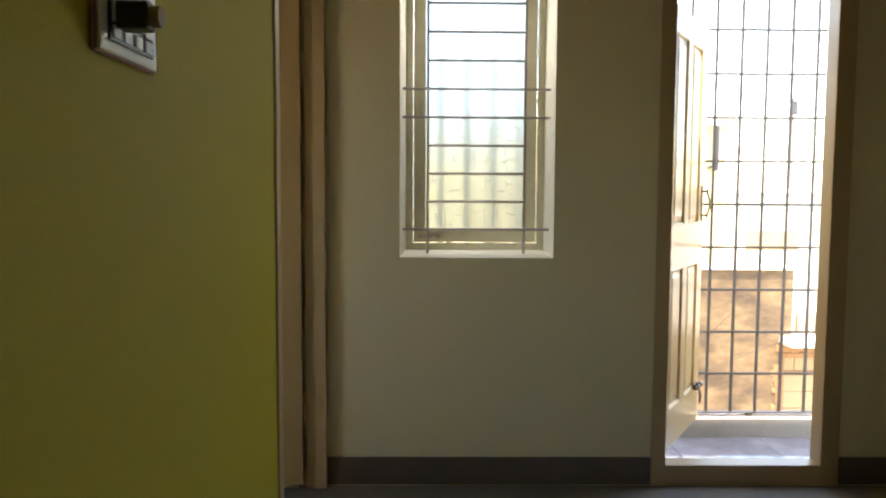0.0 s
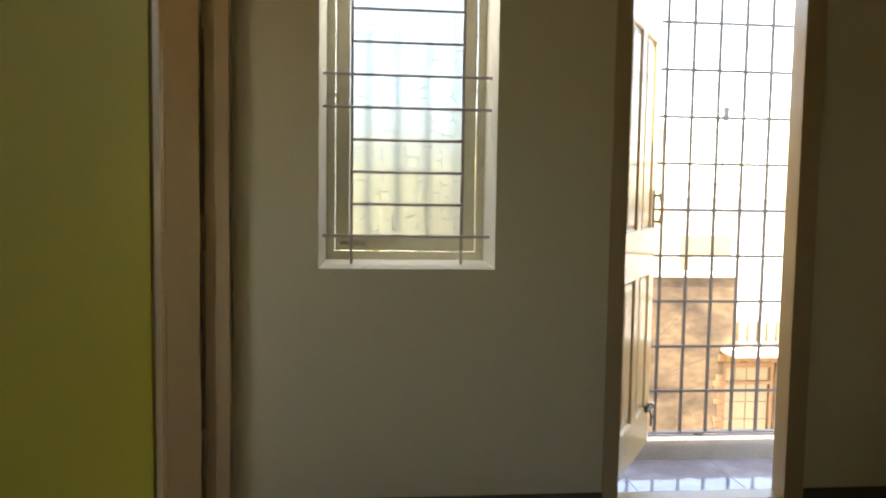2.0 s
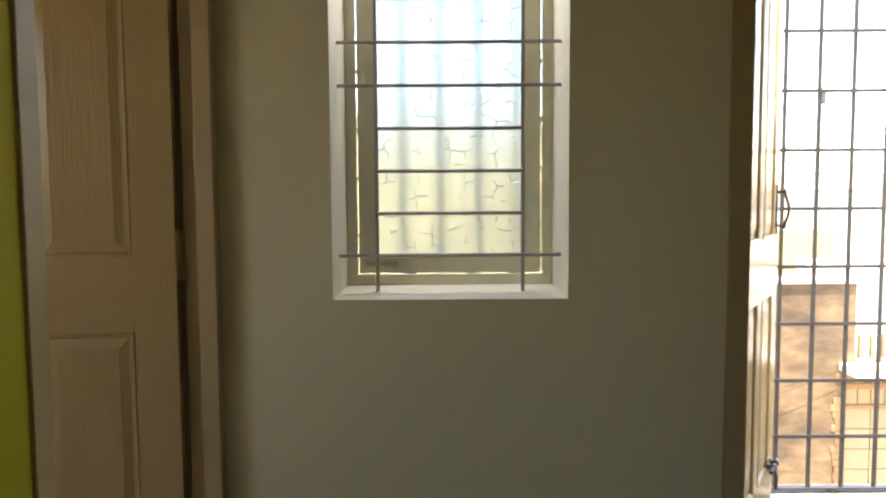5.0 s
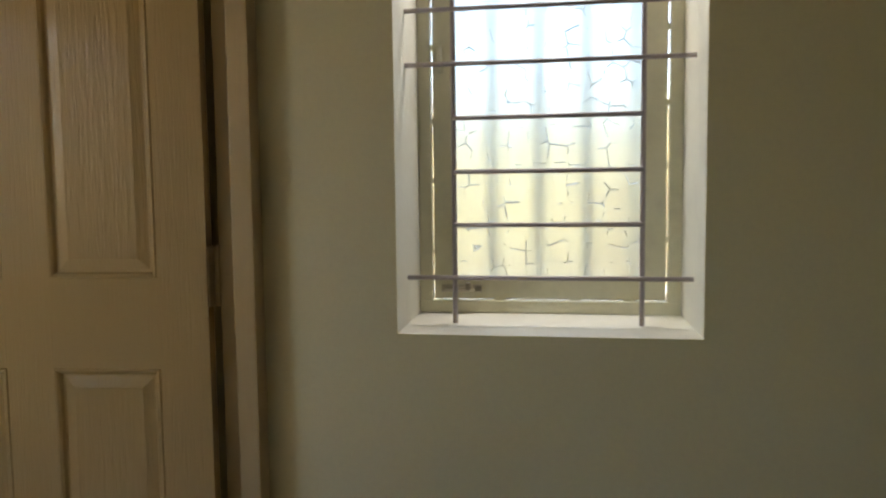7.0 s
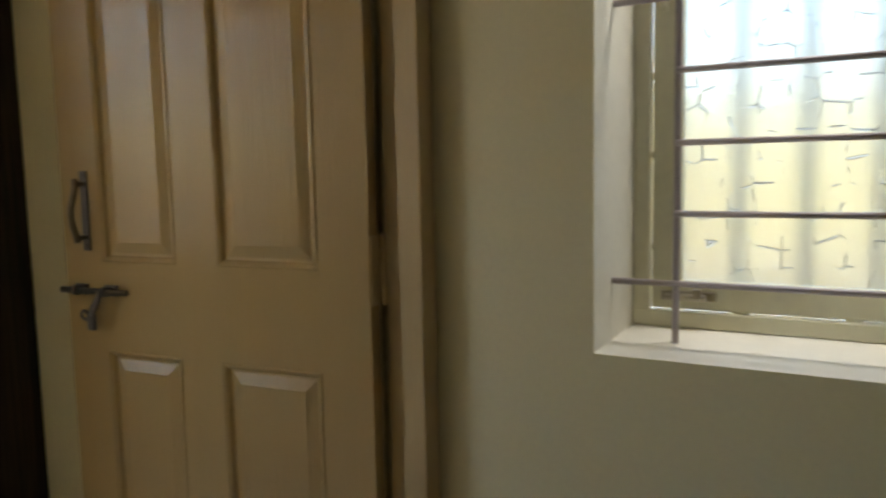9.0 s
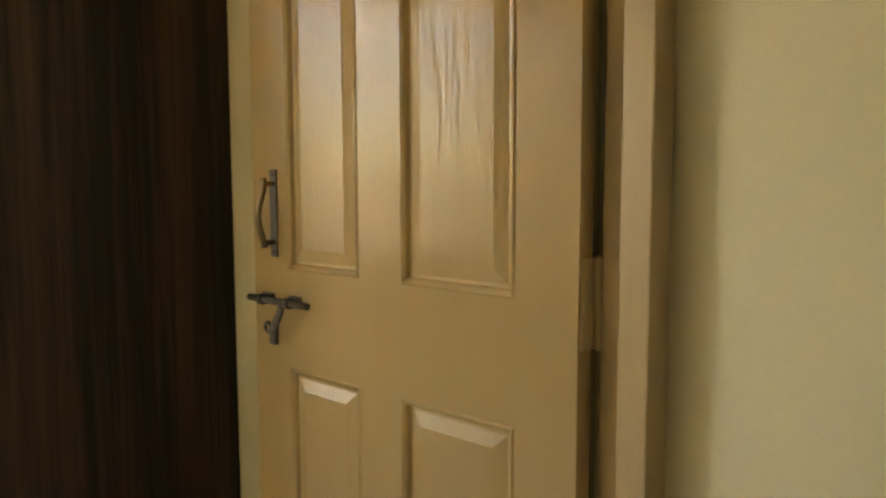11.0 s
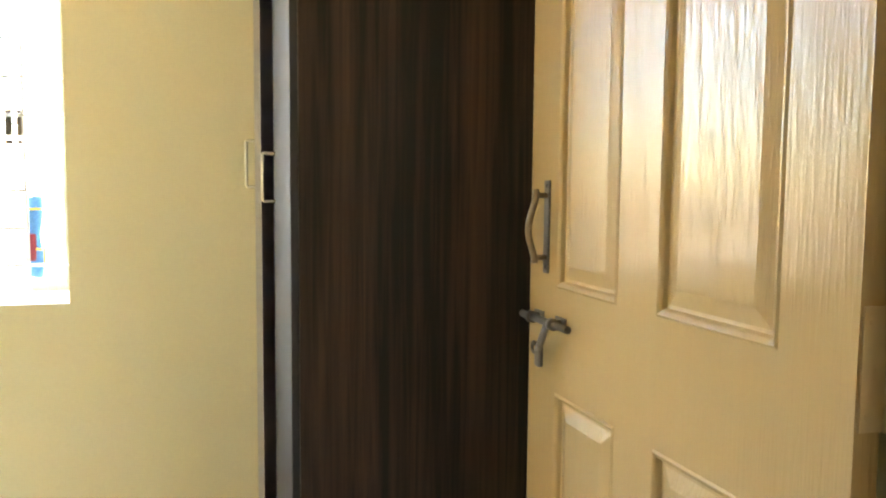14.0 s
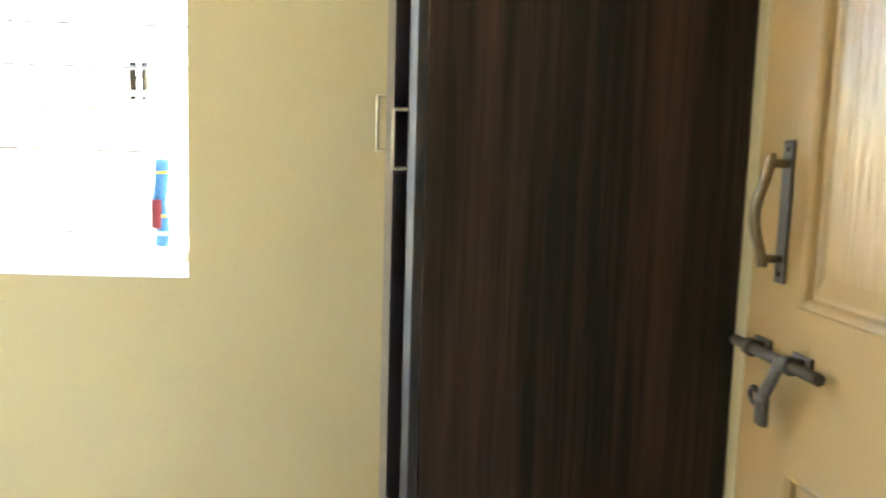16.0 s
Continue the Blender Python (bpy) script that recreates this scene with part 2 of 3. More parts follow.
# ---------------------------------------------------------------- mesh helpers
class Shape:
    """Collects simple solids, in plan units, into one mesh."""

    def __init__(self):
        self.bm = bmesh.new()

    def box(self, x0, x1, y0, y1, z0, z1, bevel=0.0):
        g = bmesh.new()
        bmesh.ops.create_cube(g, size=1)
        for v in g.verts:
            v.co = Vector(((x0 + x1) / 2 + v.co.x * (x1 - x0), (y0 + y1) / 2 + v.co.y * (y1 - y0), (z0 + z1) / 2 + v.co.z * (z1 - z0)))
        if bevel:
            bmesh.ops.bevel(g, geom=list(g.edges), offset=bevel, segments=2, profile=0.6, affect="EDGES")
        return self.take(g)

    def take(self, g):
        tmp = bpy.data.meshes.new("tmp")
        g.to_mesh(tmp)
        g.free()
        self.bm.from_mesh(tmp)
        bpy.data.meshes.remove(tmp)
        return self

    def rod(self, a, b, r, seg=10):
        a, b = Vector(a), Vector(b)
        g = bmesh.new()
        bmesh.ops.create_cone(g, cap_ends=True, segments=seg, radius1=r, radius2=r, depth=(b - a).length)
        m = Matrix.Translation((a + b) / 2) @ (b - a).to_track_quat("Z", "Y").to_matrix().to_4x4()
        bmesh.ops.transform(g, matrix=m, verts=g.verts)
        return self.take(g)

    def tube(self, points, rx, ry, seg=10):
        """A swept bar with an oval section; rx across, ry along the local second axis."""
        pts = [Vector(p) for p in points]
        rings = []
        for i, p in enumerate(pts):
            d = (pts[min(i + 1, len(pts) - 1)] - pts[max(i - 1, 0)]).normalized()
            side = d.cross(Vector((1, 0, 0))) if abs(d.x) < 0.9 else d.cross(Vector((0, 0, 1)))
            side.normalize()
            up = d.cross(side)
            rings.append([self.bm.verts.new(p + side * math.cos(2 * math.pi * k / seg) * rx + up * math.sin(2 * math.pi * k / seg) * ry) for k in range(seg)])
        for a, b in zip(rings, rings[1:]):
            for k in range(seg):
                self.bm.faces.new((a[k], a[(k + 1) % seg], b[(k + 1) % seg], b[k]))
        self.bm.faces.new(rings[0][::-1])
        self.bm.faces.new(rings[-1])
        return self

    def torus(self, c, r, t, axis="Y", seg=16):
        pts = []
        for k in range(seg + 1):
            a = 2 * math.pi * k / seg
            o = (math.cos(a) * r, 0, math.sin(a) * r) if axis == "Y" else (0, math.cos(a) * r, math.sin(a) * r)
            pts.append(Vector(c) + Vector(o))
        return self.tube(pts, t, t, 8)

    def mesh(self, name):
        bmesh.ops.recalc_face_normals(self.bm, faces=self.bm.faces)
        bmesh.ops.scale(self.bm, vec=(K, K, K), verts=self.bm.verts)
        me = bpy.data.meshes.new(name)
        self.bm.to_mesh(me)
        self.bm.free()
        return me


def part(name, shape, mat, parent=None, at=(0, 0, 0), turn=0.0, smooth=False):
    me = shape.mesh(name)
    me.materials.append(mat)
    if smooth:
        for f in me.polygons:
            f.use_smooth = len(f.vertices) == 4
    ob = new(name, me)
    ob.matrix_world = pose(at[0] * K, at[1] * K, at[2] * K, 0, 0, turn)
    if parent:
        ob.parent = parent
    return ob


def base(name, at, turn=0.0):
    ob = new(name)
    ob.matrix_world = pose(at[0] * K, at[1] * K, at[2] * K, 0, 0, turn)
    return ob


def wall_shape(axis, lo, hi, t0, t1, z0, z1, holes=()):
    """A wall along axis from lo to hi, from t0 to t1 thick, with openings (a, b, bottom, top)."""
    s = Shape()

    def put(a, b, c, d):
        if b - a > 1e-6 and d - c > 1e-6:
            s.box(a, b, t0, t1, c, d) if axis == "x" else s.box(t0, t1, a, b, c, d)
    cur = lo
    for a, b, c, d in sorted(holes):
        put(cur, a, z0, z1)
        put(a, b, z0, c)
        put(a, b, d, z1)
        cur = b
    put(cur, hi, z0, z1)
    return s


# ---------------------------------------------------------------- structure
CEILZ, DOORTOP = 3.05, 2.40
NORTH, SOUTH, EAST, WEST = 3.59, -1.6, 2.6, -2.80
BED_S = 0.2
WIN = (0.713, 1.42)                      # opening width and height of the living room window
W2W = 1.6                                # width of the bedroom window
W1 = (-0.148, 1.105)                     # living room window: left edge, sill
FLARE = 0.007                            # how far the plastered reveal widens towards the room
W2 = (0.568, 1.035)                      # bedroom window: south edge, sill


def setting(ob, label, category):
    return tagged(ob, label, category, kind="structure")


north = part("wall_north", wall_shape("x", WEST - 0.23, EAST + 0.23, NORTH, NORTH + 0.23, -0.2, CEILZ, [(W1[0] - FLARE, W1[0] + WIN[0] + FLARE, W1[1] - FLARE, W1[1] + WIN[1] + FLARE), (1.06, 1.975, -0.2, DOORTOP)]), CREAM)
setting(north, "cream painted plaster wall with a window and balcony doorway", "wall")
setting(part("wall_south", wall_shape("x", -0.62, EAST + 0.23, SOUTH - 0.23, SOUTH, -0.2, CEILZ), CREAM), "plain cream painted plaster wall of the living room", "wall")
setting(part("wall_east", wall_shape("y", SOUTH, NORTH, EAST, EAST + 0.23, -0.2, CEILZ), CREAM), "plain cream painted wall beside the balcony door", "wall")
setting(part("wall_partition", wall_shape("y", SOUTH, NORTH, -0.57, -0.52, -0.2, CEILZ, [(2.525, NORTH, -0.2, DOORTOP)]), LIME), "lime green painted partition wall with a doorway", "wall")
setting(part("wall_partition_bedroom", wall_shape("y", BED_S, NORTH, -0.62, -0.57, -0.2, CEILZ, [(2.525, NORTH, -0.2, DOORTOP)]), CREAM), "cream bedroom side of the partition wall", "wall")
setting(part("wall_west", wall_shape("y", BED_S - 0.1, NORTH, WEST - 0.23, WEST, -0.2, CEILZ, [(W2[0] - FLARE, W2[0] + W2W + FLARE, W2[1] - FLARE, W2[1] + WIN[1] + FLARE)]), CREAM), "cream painted bedroom wall with a barred window", "wall")
setting(part("wall_bedroom_south", wall_shape("x", WEST, -0.62, BED_S - 0.1, BED_S, -0.2, CEILZ), CREAM), "plain cream painted bedroom wall", "wall")
setting(part("ceiling", Shape().box(WEST - 0.23, EAST + 0.23, SOUTH - 0.23, NORTH + 0.23, CEILZ, CEILZ + 0.15), CEIL), "flat white painted ceiling slab", "ceiling")

setting(part("wall_bedroom_north", Shape().box(WEST, -0.634, 3.555, NORTH - 0.001, -0.19, CEILZ - 0.001), CREAM), "cream painted bedroom wall behind the open door", "wall")

# skirting of the living room and bedroom
for n, args in (("x", (-0.5, 1.058, NORTH - 0.012, NORTH - 0.001)), ("x", (1.977, EAST, NORTH - 0.012, NORTH - 0.001)), ("y", (SOUTH, 2.515, -0.519, -0.508)), ("y", (SOUTH, NORTH - 0.013, EAST - 0.012, EAST - 0.001))):
    a, b, t0, t1 = args
    s = Shape().box(a, b, t0, t1, 0.001, 0.135, 0.002) if n == "x" else Shape().box(t0, t1, a, b, 0.001, 0.135, 0.002)
    setting(part("baseboard", s, SKIRT), "dark brown polished granite skirting along the wall", "baseboard")


# ---------------------------------------------------------------- windows
def window(name, at, turn, w, uprights, long_rows, swing, bar_mat, label):
    """A steel-barred window; local x along the wall, y outwards, z up from the sill."""
    h = WIN[1]
    top = base(name, at, turn)
    setting(top, label, "window")
    # white plastered reveal lining
    s = Shape()
    e = 0.004
    rings = []
    for y, o in ((-0.0015, -FLARE + 0.0005), (0.188, 0.016), (0.2295, 0.016), (0.2295, -FLARE + 0.0005)):
        rings.append([s.bm.verts.new(v) for v in ((o, y, o), (w - o, y, o), (w - o, y, h - o), (o, y, h - o))])
    for a, b in zip(rings, rings[1:] + rings[:1]):
        for k in range(4):
            s.bm.faces.new((a[k], a[(k + 1) % 4], b[(k + 1) % 4], b[k]))
    part("reveal", s, REVEAL, top)
    s = Shape()
    f, e = 0.05, 0.0165
    s.box(e, w - e, 0.19, 0.228, e, f, 0.003).box(e, w - e, 0.19, 0.228, h - f, h - e, 0.003)
    s.box(e, f, 0.19, 0.228, f - 0.002, h - f + 0.002, 0.003).box(w - f, w - e, 0.19, 0.228, f - 0.002, h - f + 0.002, 0.003)
    part("frame", s, SASH, top)
    # sashes: four rails round one pane, held clear of the frame by a narrow slit
    g, r = 0.0038, 0.0591
    n = 1 if w < 1 else 2
    sw, sh = (w - 2 * f) / n - 2 * g, h - 2 * f - 2 * g
    for k in range(n):
        sash_at = base("sash", (0, 0, 0))
        sash_at.parent = top
        m = -1 if k else 1
        s = Shape()

        def put(a, b, *rest):
            s.box(min(m * a, m * b), max(m * a, m * b), *rest)
        put(0, sw, 0, 0.03, 0, r, 0.004), put(0, sw, 0, 0.03, sh - r, sh, 0.004)
        put(0, r, 0.0005, 0.0295, r - 0.002, sh - r + 0.002, 0.004), put(sw - r, sw, 0.0005, 0.0295, r - 0.002, sh - r + 0.002, 0.004)
        # small blocks added across the slit to break up the light leaking through
        for z in (0.12, 0.31, 0.47, 0.66, 0.9, 1.1):
            put(-g, 0.001, 0.004, 0.02, z, z + 0.012), put(sw - 0.001, sw + g, 0.004, 0.02, z + 0.03, z + 0.045)
        for x in (0.16, 0.36, 0.5):
            put(x, x + 0.03, 0.004, 0.02, -g, 0.001)
        part("rail", s, SASH, sash_at)
        s = Shape()
        put(r - 0.006, sw - r + 0.006, 0.012, 0.017, r - 0.006, sh - r + 0.006)
        pane = part("pane", s, GLASS, sash_at)
        pane.visible_shadow = False
        if not swing:
            lock = Shape().box(0.02, 0.13, -0.006, 0, 0.018, 0.038, 0.002).rod((0.03, -0.009, 0.028), (0.11, -0.009, 0.028), 0.005).box(0.085, 0.1, -0.02, -0.006, 0.022, 0.045, 0.003)
            part("tower_bolt", lock, CHROME, sash_at)
            part("stay", Shape().box(0.012, 0.028, -0.008, 0, 0.60, 0.67, 0.003).rod((0.02, -0.01, 0.61), (0.02, -0.01, 0.66), 0.005), SASH, sash_at)
        hinge_x = w - f - g if k else f + g
        sash_at.matrix_basis = pose(hinge_x * K, (0.235 if swing else 0.2) * K, (f + g) * K, 0, 0, m * swing)
    e = 0.004
    # bars: uprights and a ladder of cross bars, some let into the reveal
    for x in uprights:
        part("bar", Shape().rod((x, 0.1, e), (x, 0.1, h - e), 0.0065, 10), bar_mat, top, smooth=True)
    for i in range(10):
        z = 0.123 + 0.1337 * i
        lo, hi = (e, w - e) if i in long_rows else (uprights[0], uprights[-1])
        part("bar", Shape().rod((lo, 0.0875, z), (hi, 0.0875, z), 0.006, 10), bar_mat, top, smooth=True)
    return top


window("window_1", (W1[0], NORTH, W1[1]), 0, WIN[0], (0.124, 0.589), (0, 4, 5, 9), 0, BAR, "closed cream window with obscured glass and grey bars")
w2 = window("window_2", (WEST, W2[0], W2[1]), 90, W2W, (0.15, 0.583, 1.017, 1.45), (0, 4, 5, 9), 100, GLAREBAR, "open cream bedroom window with thin grey bars")
latch = Shape()
for y in (1.399, 1.438):
    latch.box(y - 0.0135, y + 0.0135, 0.107, 0.112, 0.585, 0.68, 0.002).box(y - 0.0135, y + 0.0135, 0.107, 0.112, 0.555, 0.572, 0.002)
latch.rod((1.399, 0.110, 0.63), (1.438, 0.110, 0.63), 0.004)
part("latch", latch, DARKMETAL, w2)

# outer guard of upright flats beyond the obscured glass
guard = setting(base("window_guard", (W1[0], NORTH + 0.23, W1[1])), "pale steel guard bars outside the obscured window", "window guard")
part("rail", Shape().box(-0.1, 0.813, 0.20, 0.21, -0.05, -0.02).box(-0.1, 0.813, 0.20, 0.21, WIN[1] + 0.02, WIN[1] + 0.05), OUTBAR, guard)
part("bracket", Shape().box(-0.1, -0.08, 0.001, 0.20, -0.05, -0.02).box(0.793, 0.813, 0.001, 0.20, -0.05, -0.02), OUTBAR, guard)
for i in range(6):
    x = 0.053 + 0.137 * i
    part("bar", Shape().box(x - 0.013, x + 0.013, 0.211, 0.217, -0.05, WIN[1] + 0.05), OUTBAR, guard)


# ---------------------------------------------------------------- doors
def panel_shape(x0, x1, z0, z1, s):
    """A moulded panel: bead, groove, bevel and raised field, from nested rectangles; s is the outward side."""
    g = Shape()
    steps = [(0.0, -0.0005), (0.004, 0.0025), (0.009, 0.0), (0.012, -0.0025), (0.016, -0.010), (0.022, -0.0105), (0.046, -0.0035), (0.049, -0.0025)]
    loops = []
    for o, d in steps:
        loops.append([g.bm.verts.new((x, s * d, z)) for x, z in ((x0 + o, z0 + o), (x1 - o, z0 + o), (x1 - o, z1 - o), (x0 + o, z1 - o))])
    for a, b in zip(loops, loops[1:]):
        for k in range(4):
            g.bm.faces.new((a[k], a[(k + 1) % 4], b[(k + 1) % 4], b[k]))
    g.bm.faces.new(loops[-1])
    return g


def door_leaf(parent, at, turn, s, width, z0, z1, columns, rows, hardware):
    """A six-panel moulded leaf; hinge at local x 0, front face at y 0 looking along s * y."""
    leaf = base("leaf", (0, 0, 0))
    t = 0.039
    sh = Shape()

    def put(a, b, c, d):
        sh.box(a, b, min(0, -s * t), max(0, -s * t), c, d)
    edges = [0.0] + [v for c in columns for v in c] + [width]
    for a, b in zip(edges[::2], edges[1::2]):
        put(a, b, z0, z1)
    for c in columns:
        zs = [z0] + [v for r in rows for v in r] + [z1]
        for a, b in zip(zs[::2], zs[1::2]):
            put(c[0], c[1], a, b)
    part("stile", sh, DOOR, leaf)
    for c in columns:
        for r in rows:
            part("panel", panel_shape(c[0], c[1], r[0], r[1], s), DOORPANEL, leaf)
            back = panel_shape(c[0], c[1], r[0], r[1], -s)
            for v in back.bm.verts:
                v.co.y -= s * t
            part("panel", back, DOORPANEL, leaf)
    hardware(leaf, s)
    leaf.parent = parent
    leaf.matrix_basis = pose(at[0] * K, at[1] * K, at[2] * K, 0, 0, turn)
    return leaf


def pull_handle(leaf, s, x, zlo, zhi):
    part("handle_plate", Shape().box(x - 0.012, x + 0.012, min(0.0005 * s, 0.005 * s), max(0.0005 * s, 0.005 * s), zlo, zhi, 0.0015)
         .rod((x, s * 0.004, zlo + 0.012), (x, s * 0.008, zlo + 0.012), 0.004).rod((x, s * 0.004, zhi - 0.012), (x, s * 0.008, zhi - 0.012), 0.004), DARKMETAL, leaf)
    a, b = zlo + 0.030, zhi - 0.028
    pts = []
    for i in range(25):
        f = i / 24
        bow = math.sin(math.pi * f) ** 2
        pts.append((x + 0.004 * math.sin(2 * math.pi * f), s * (0.030 + 0.016 * bow), a - 0.008 + (b - a + 0.016) * f))
    h = Shape().tube(pts, 0.0065, 0.009, 10)
    h.rod((x, s * 0.004, a + 0.004), (x, s * 0.030, a + 0.004), 0.006).rod((x, s * 0.004, b - 0.004), (x, s * 0.030, b - 0.004), 0.006)
    part("handle", h, BRONZE, leaf, smooth=True)


def slide_bolt(leaf, s, x0, x1, z):
    b = Shape()
    y = s * 0.022
    b.rod((x0, y, z), (x1, y, z), 0.008, 14)
    for x in (x1 - 0.048, x0 + 0.068):
        b.box(x - 0.022, x + 0.022, min(s * 0.0005, s * 0.006), max(s * 0.0005, s * 0.006), z - 0.014, z + 0.014, 0.002)
        b.rod((x - 0.008, y, z), (x + 0.008, y, z), 0.0125, 16)
        b.box(x - 0.007, x + 0.007, min(s * 0.005, s * 0.018), max(s * 0.005, s * 0.018), z - 0.009, z + 0.009)
    part("bolt", b, DARKMETAL, leaf, smooth=True)
    xm = (x0 + x1) / 2 - 0.018
    pts = [(xm - 0.006, y + s * 0.004, z), (xm - 0.005, y + s * 0.009, z - 0.016), (xm + 0.003, y + s * 0.011, z - 0.034), (xm + 0.015, y + s * 0.010, z - 0.048), (xm + 0.021, y + s * 0.009, z - 0.062)]
    lever = Shape().tube(pts, 0.006, 0.011, 10)
    lever.box(xm + 0.009, xm + 0.033, min(y + s * 0.003, y + s * 0.014), max(y + s * 0.003, y + s * 0.014), z - 0.097, z - 0.054, 0.004)
    lever.torus((xm + 0.043, y + s * 0.009, z - 0.060), 0.011, 0.004)
    part("hasp", lever, DARKMETAL, leaf, smooth=True)


def bedroom_hardware(leaf, s):
    pull_handle(leaf, s, 0.806, 1.270, 1.468)
    slide_bolt(leaf, s, 0.665, 0.882, 1.172)


def balcony_hardware(leaf, s):
    pull_handle(leaf, s, 0.72, 1.25, 1.45)
    slide_bolt(leaf, s, 0.60, 0.775, 0.31)


# bedroom door: open into the bedroom, its frame of square posts
d1 = setting(base("door_1", (-0.56, 3.1, 0)), "open cream six-panel moulded door in a tan frame", "door")
ox, oy = 0.56, -3.1
fr = Shape()
fr.box(-0.551 + ox, -0.497 + ox, 3.529 + oy, NORTH - 0.001 + oy, 0, DOORTOP - 0.001, 0.003)
fr.box(-0.632 + ox, -0.512 + ox, 2.526 + oy, 2.588 + oy, 0, DOORTOP - 0.001, 0.003)
fr.box(-0.632 + ox, -0.505 + ox, 2.589 + oy, 3.526 + oy, DOORTOP - 0.065, DOORTOP - 0.001, 0.003)
fr.box(-0.594 + ox, -0.5515 + ox, 3.545 + oy, NORTH - 0.001 + oy, 0, DOORTOP - 0.067, 0.002)
part("frame", fr, JAMB, d1)
door_leaf(d1, (-0.604 + ox, 3.497 + oy, 0), 184.7, 1, 0.889, 0.035, DOORTOP - 0.07, [(0.125, 0.399), (0.521, 0.76)], [(0.22, 1.02), (1.243, 2.20)], bedroom_hardware)
for z in (0.312, 1.172, 2.042):
    kx, ky = -0.597 + ox, 3.5395 + oy
    hg = Shape()
    for q in range(5):
        hg.rod((kx, ky, z + 0.0298 * q), (kx, ky, z + 0.0298 * q + 0.0285), 0.0065 if q % 2 else 0.0072, 14)
    hg.rod((kx, ky, z - 0.003), (kx, ky, z + 0.152), 0.0035)
    hg.box(-0.6038 + ox, -0.6012 + ox, 3.501 + oy, 3.538 + oy, z, z + 0.148, 0.0005).box(-0.594 + ox, -0.555 + ox, 3.5425 + oy, 3.5448 + oy, z, z + 0.148, 0.0005)
    for dz in (0.018, 0.074, 0.130):
        hg.rod((-0.6014 + ox, 3.512 + oy + 0.010 * (dz == 0.074), z + dz), (-0.6004 + ox, 3.512 + oy + 0.010 * (dz == 0.074), z + dz), 0.004, 10)
        hg.rod((-0.566 + ox - 0.010 * (dz == 0.074), 3.5415 + oy, z + dz), (-0.566 + ox - 0.010 * (dz == 0.074), 3.5426 + oy, z + dz), 0.004, 10)
    part("hinge", hg, JAMB, d1)

# balcony door: open outwards over the balcony
d2 = setting(base("door_2", (1.5, NORTH, 0)), "open cream six-panel balcony door in a tan frame", "door")
fr = Shape()
fr.box(-0.439, -0.37, -0.006, 0.10, -0.1, DOORTOP - 0.001, 0.004).box(0.385, 0.474, -0.006, 0.10, -0.1, DOORTOP - 0.001, 0.004)
fr.box(-0.370, 0.385, -0.005, 0.099, -0.1, 0.095, 0.004).box(-0.370, 0.385, -0.005, 0.099, DOORTOP - 0.07, DOORTOP - 0.001, 0.004)
part("frame", fr, JAMB, d2)
door_leaf(d2, (1.142 - 1.5, 0.108, 0), 58, -1, 0.765, 0.10, DOORTOP - 0.075, [(0.11, 0.34), (0.43, 0.66)], [(0.30, 1.02), (1.243, 2.20)], balcony_hardware)


# ---------------------------------------------------------------- switchboard
sb = tagged(base("switchboard", (-0.519, 1.18, 1.620)), "white plastic switchboard with black adapter, on the lime wall", "switchboard")
part("box", Shape().box(0.0005, 0.008, 0, 0.245, 0, 0.30, 0.004), PINKBOX, sb)
part("plate", Shape().box(0.0085, 0.014, 0.003, 0.242, 0.004, 0.296, 0.005), WHITEP, sb)
for r in range(2):
    z = 0.022 + 0.115 * r
    part("module_frame", Shape().box(0.0145, 0.018, 0.03, 0.215, z, z + 0.10, 0.002), BLACKP, sb)
    for c in range(4):
        y = 0.036 + 0.045 * c
        if c == 3 or (r, c) == (0, 0):
            sk = Shape().box(0.0185, 0.022, y, y + 0.038, z + 0.03, z + 0.092, 0.002)
            part("socket", sk, WHITEP, sb)
            part("socket_hole", Shape().rod((0.0222, y + 0.019, z + 0.078), (0.023, y + 0.019, z + 0.078), 0.005).rod((0.0222, y + 0.010, z + 0.05), (0.023, y + 0.010, z + 0.05), 0.004).rod((0.0222, y + 0.028, z + 0.05), (0.023, y + 0.028, z + 0.05), 0.004), BLACKP, sb)
        else:
            part("switch", Shape().box(0.0185, 0.025, y + 0.002, y + 0.036, z + 0.034, z + 0.09, 0.003), WHITEP, sb)
        part("indicator", Shape().box(0.0185, 0.0205, y + 0.004, y + 0.034, z + 0.006, z + 0.026, 0.001), WHITEP, sb)
for y in (0.02, 0.225):
    part("screw", Shape().rod((0.0135, y, 0.028), (0.0155, y, 0.028), 0.004), CHROME, sb)
ad = tagged(base("plug_adapter", (-0.519 + 0.0235, 1.18 + 0.036, 1.620 + 0.040)), "black plug adapter pushed into the switchboard socket", "plug adapter")
part("body", Shape().box(0, 0.05, 0.0, 0.04, 0.0, 0.045, 0.006), BLACKP, ad)
part("cap", Shape().rod((0.0505, 0.02, 0.022), (0.066, 0.02, 0.022), 0.017, 16), SHUTTER, ad)

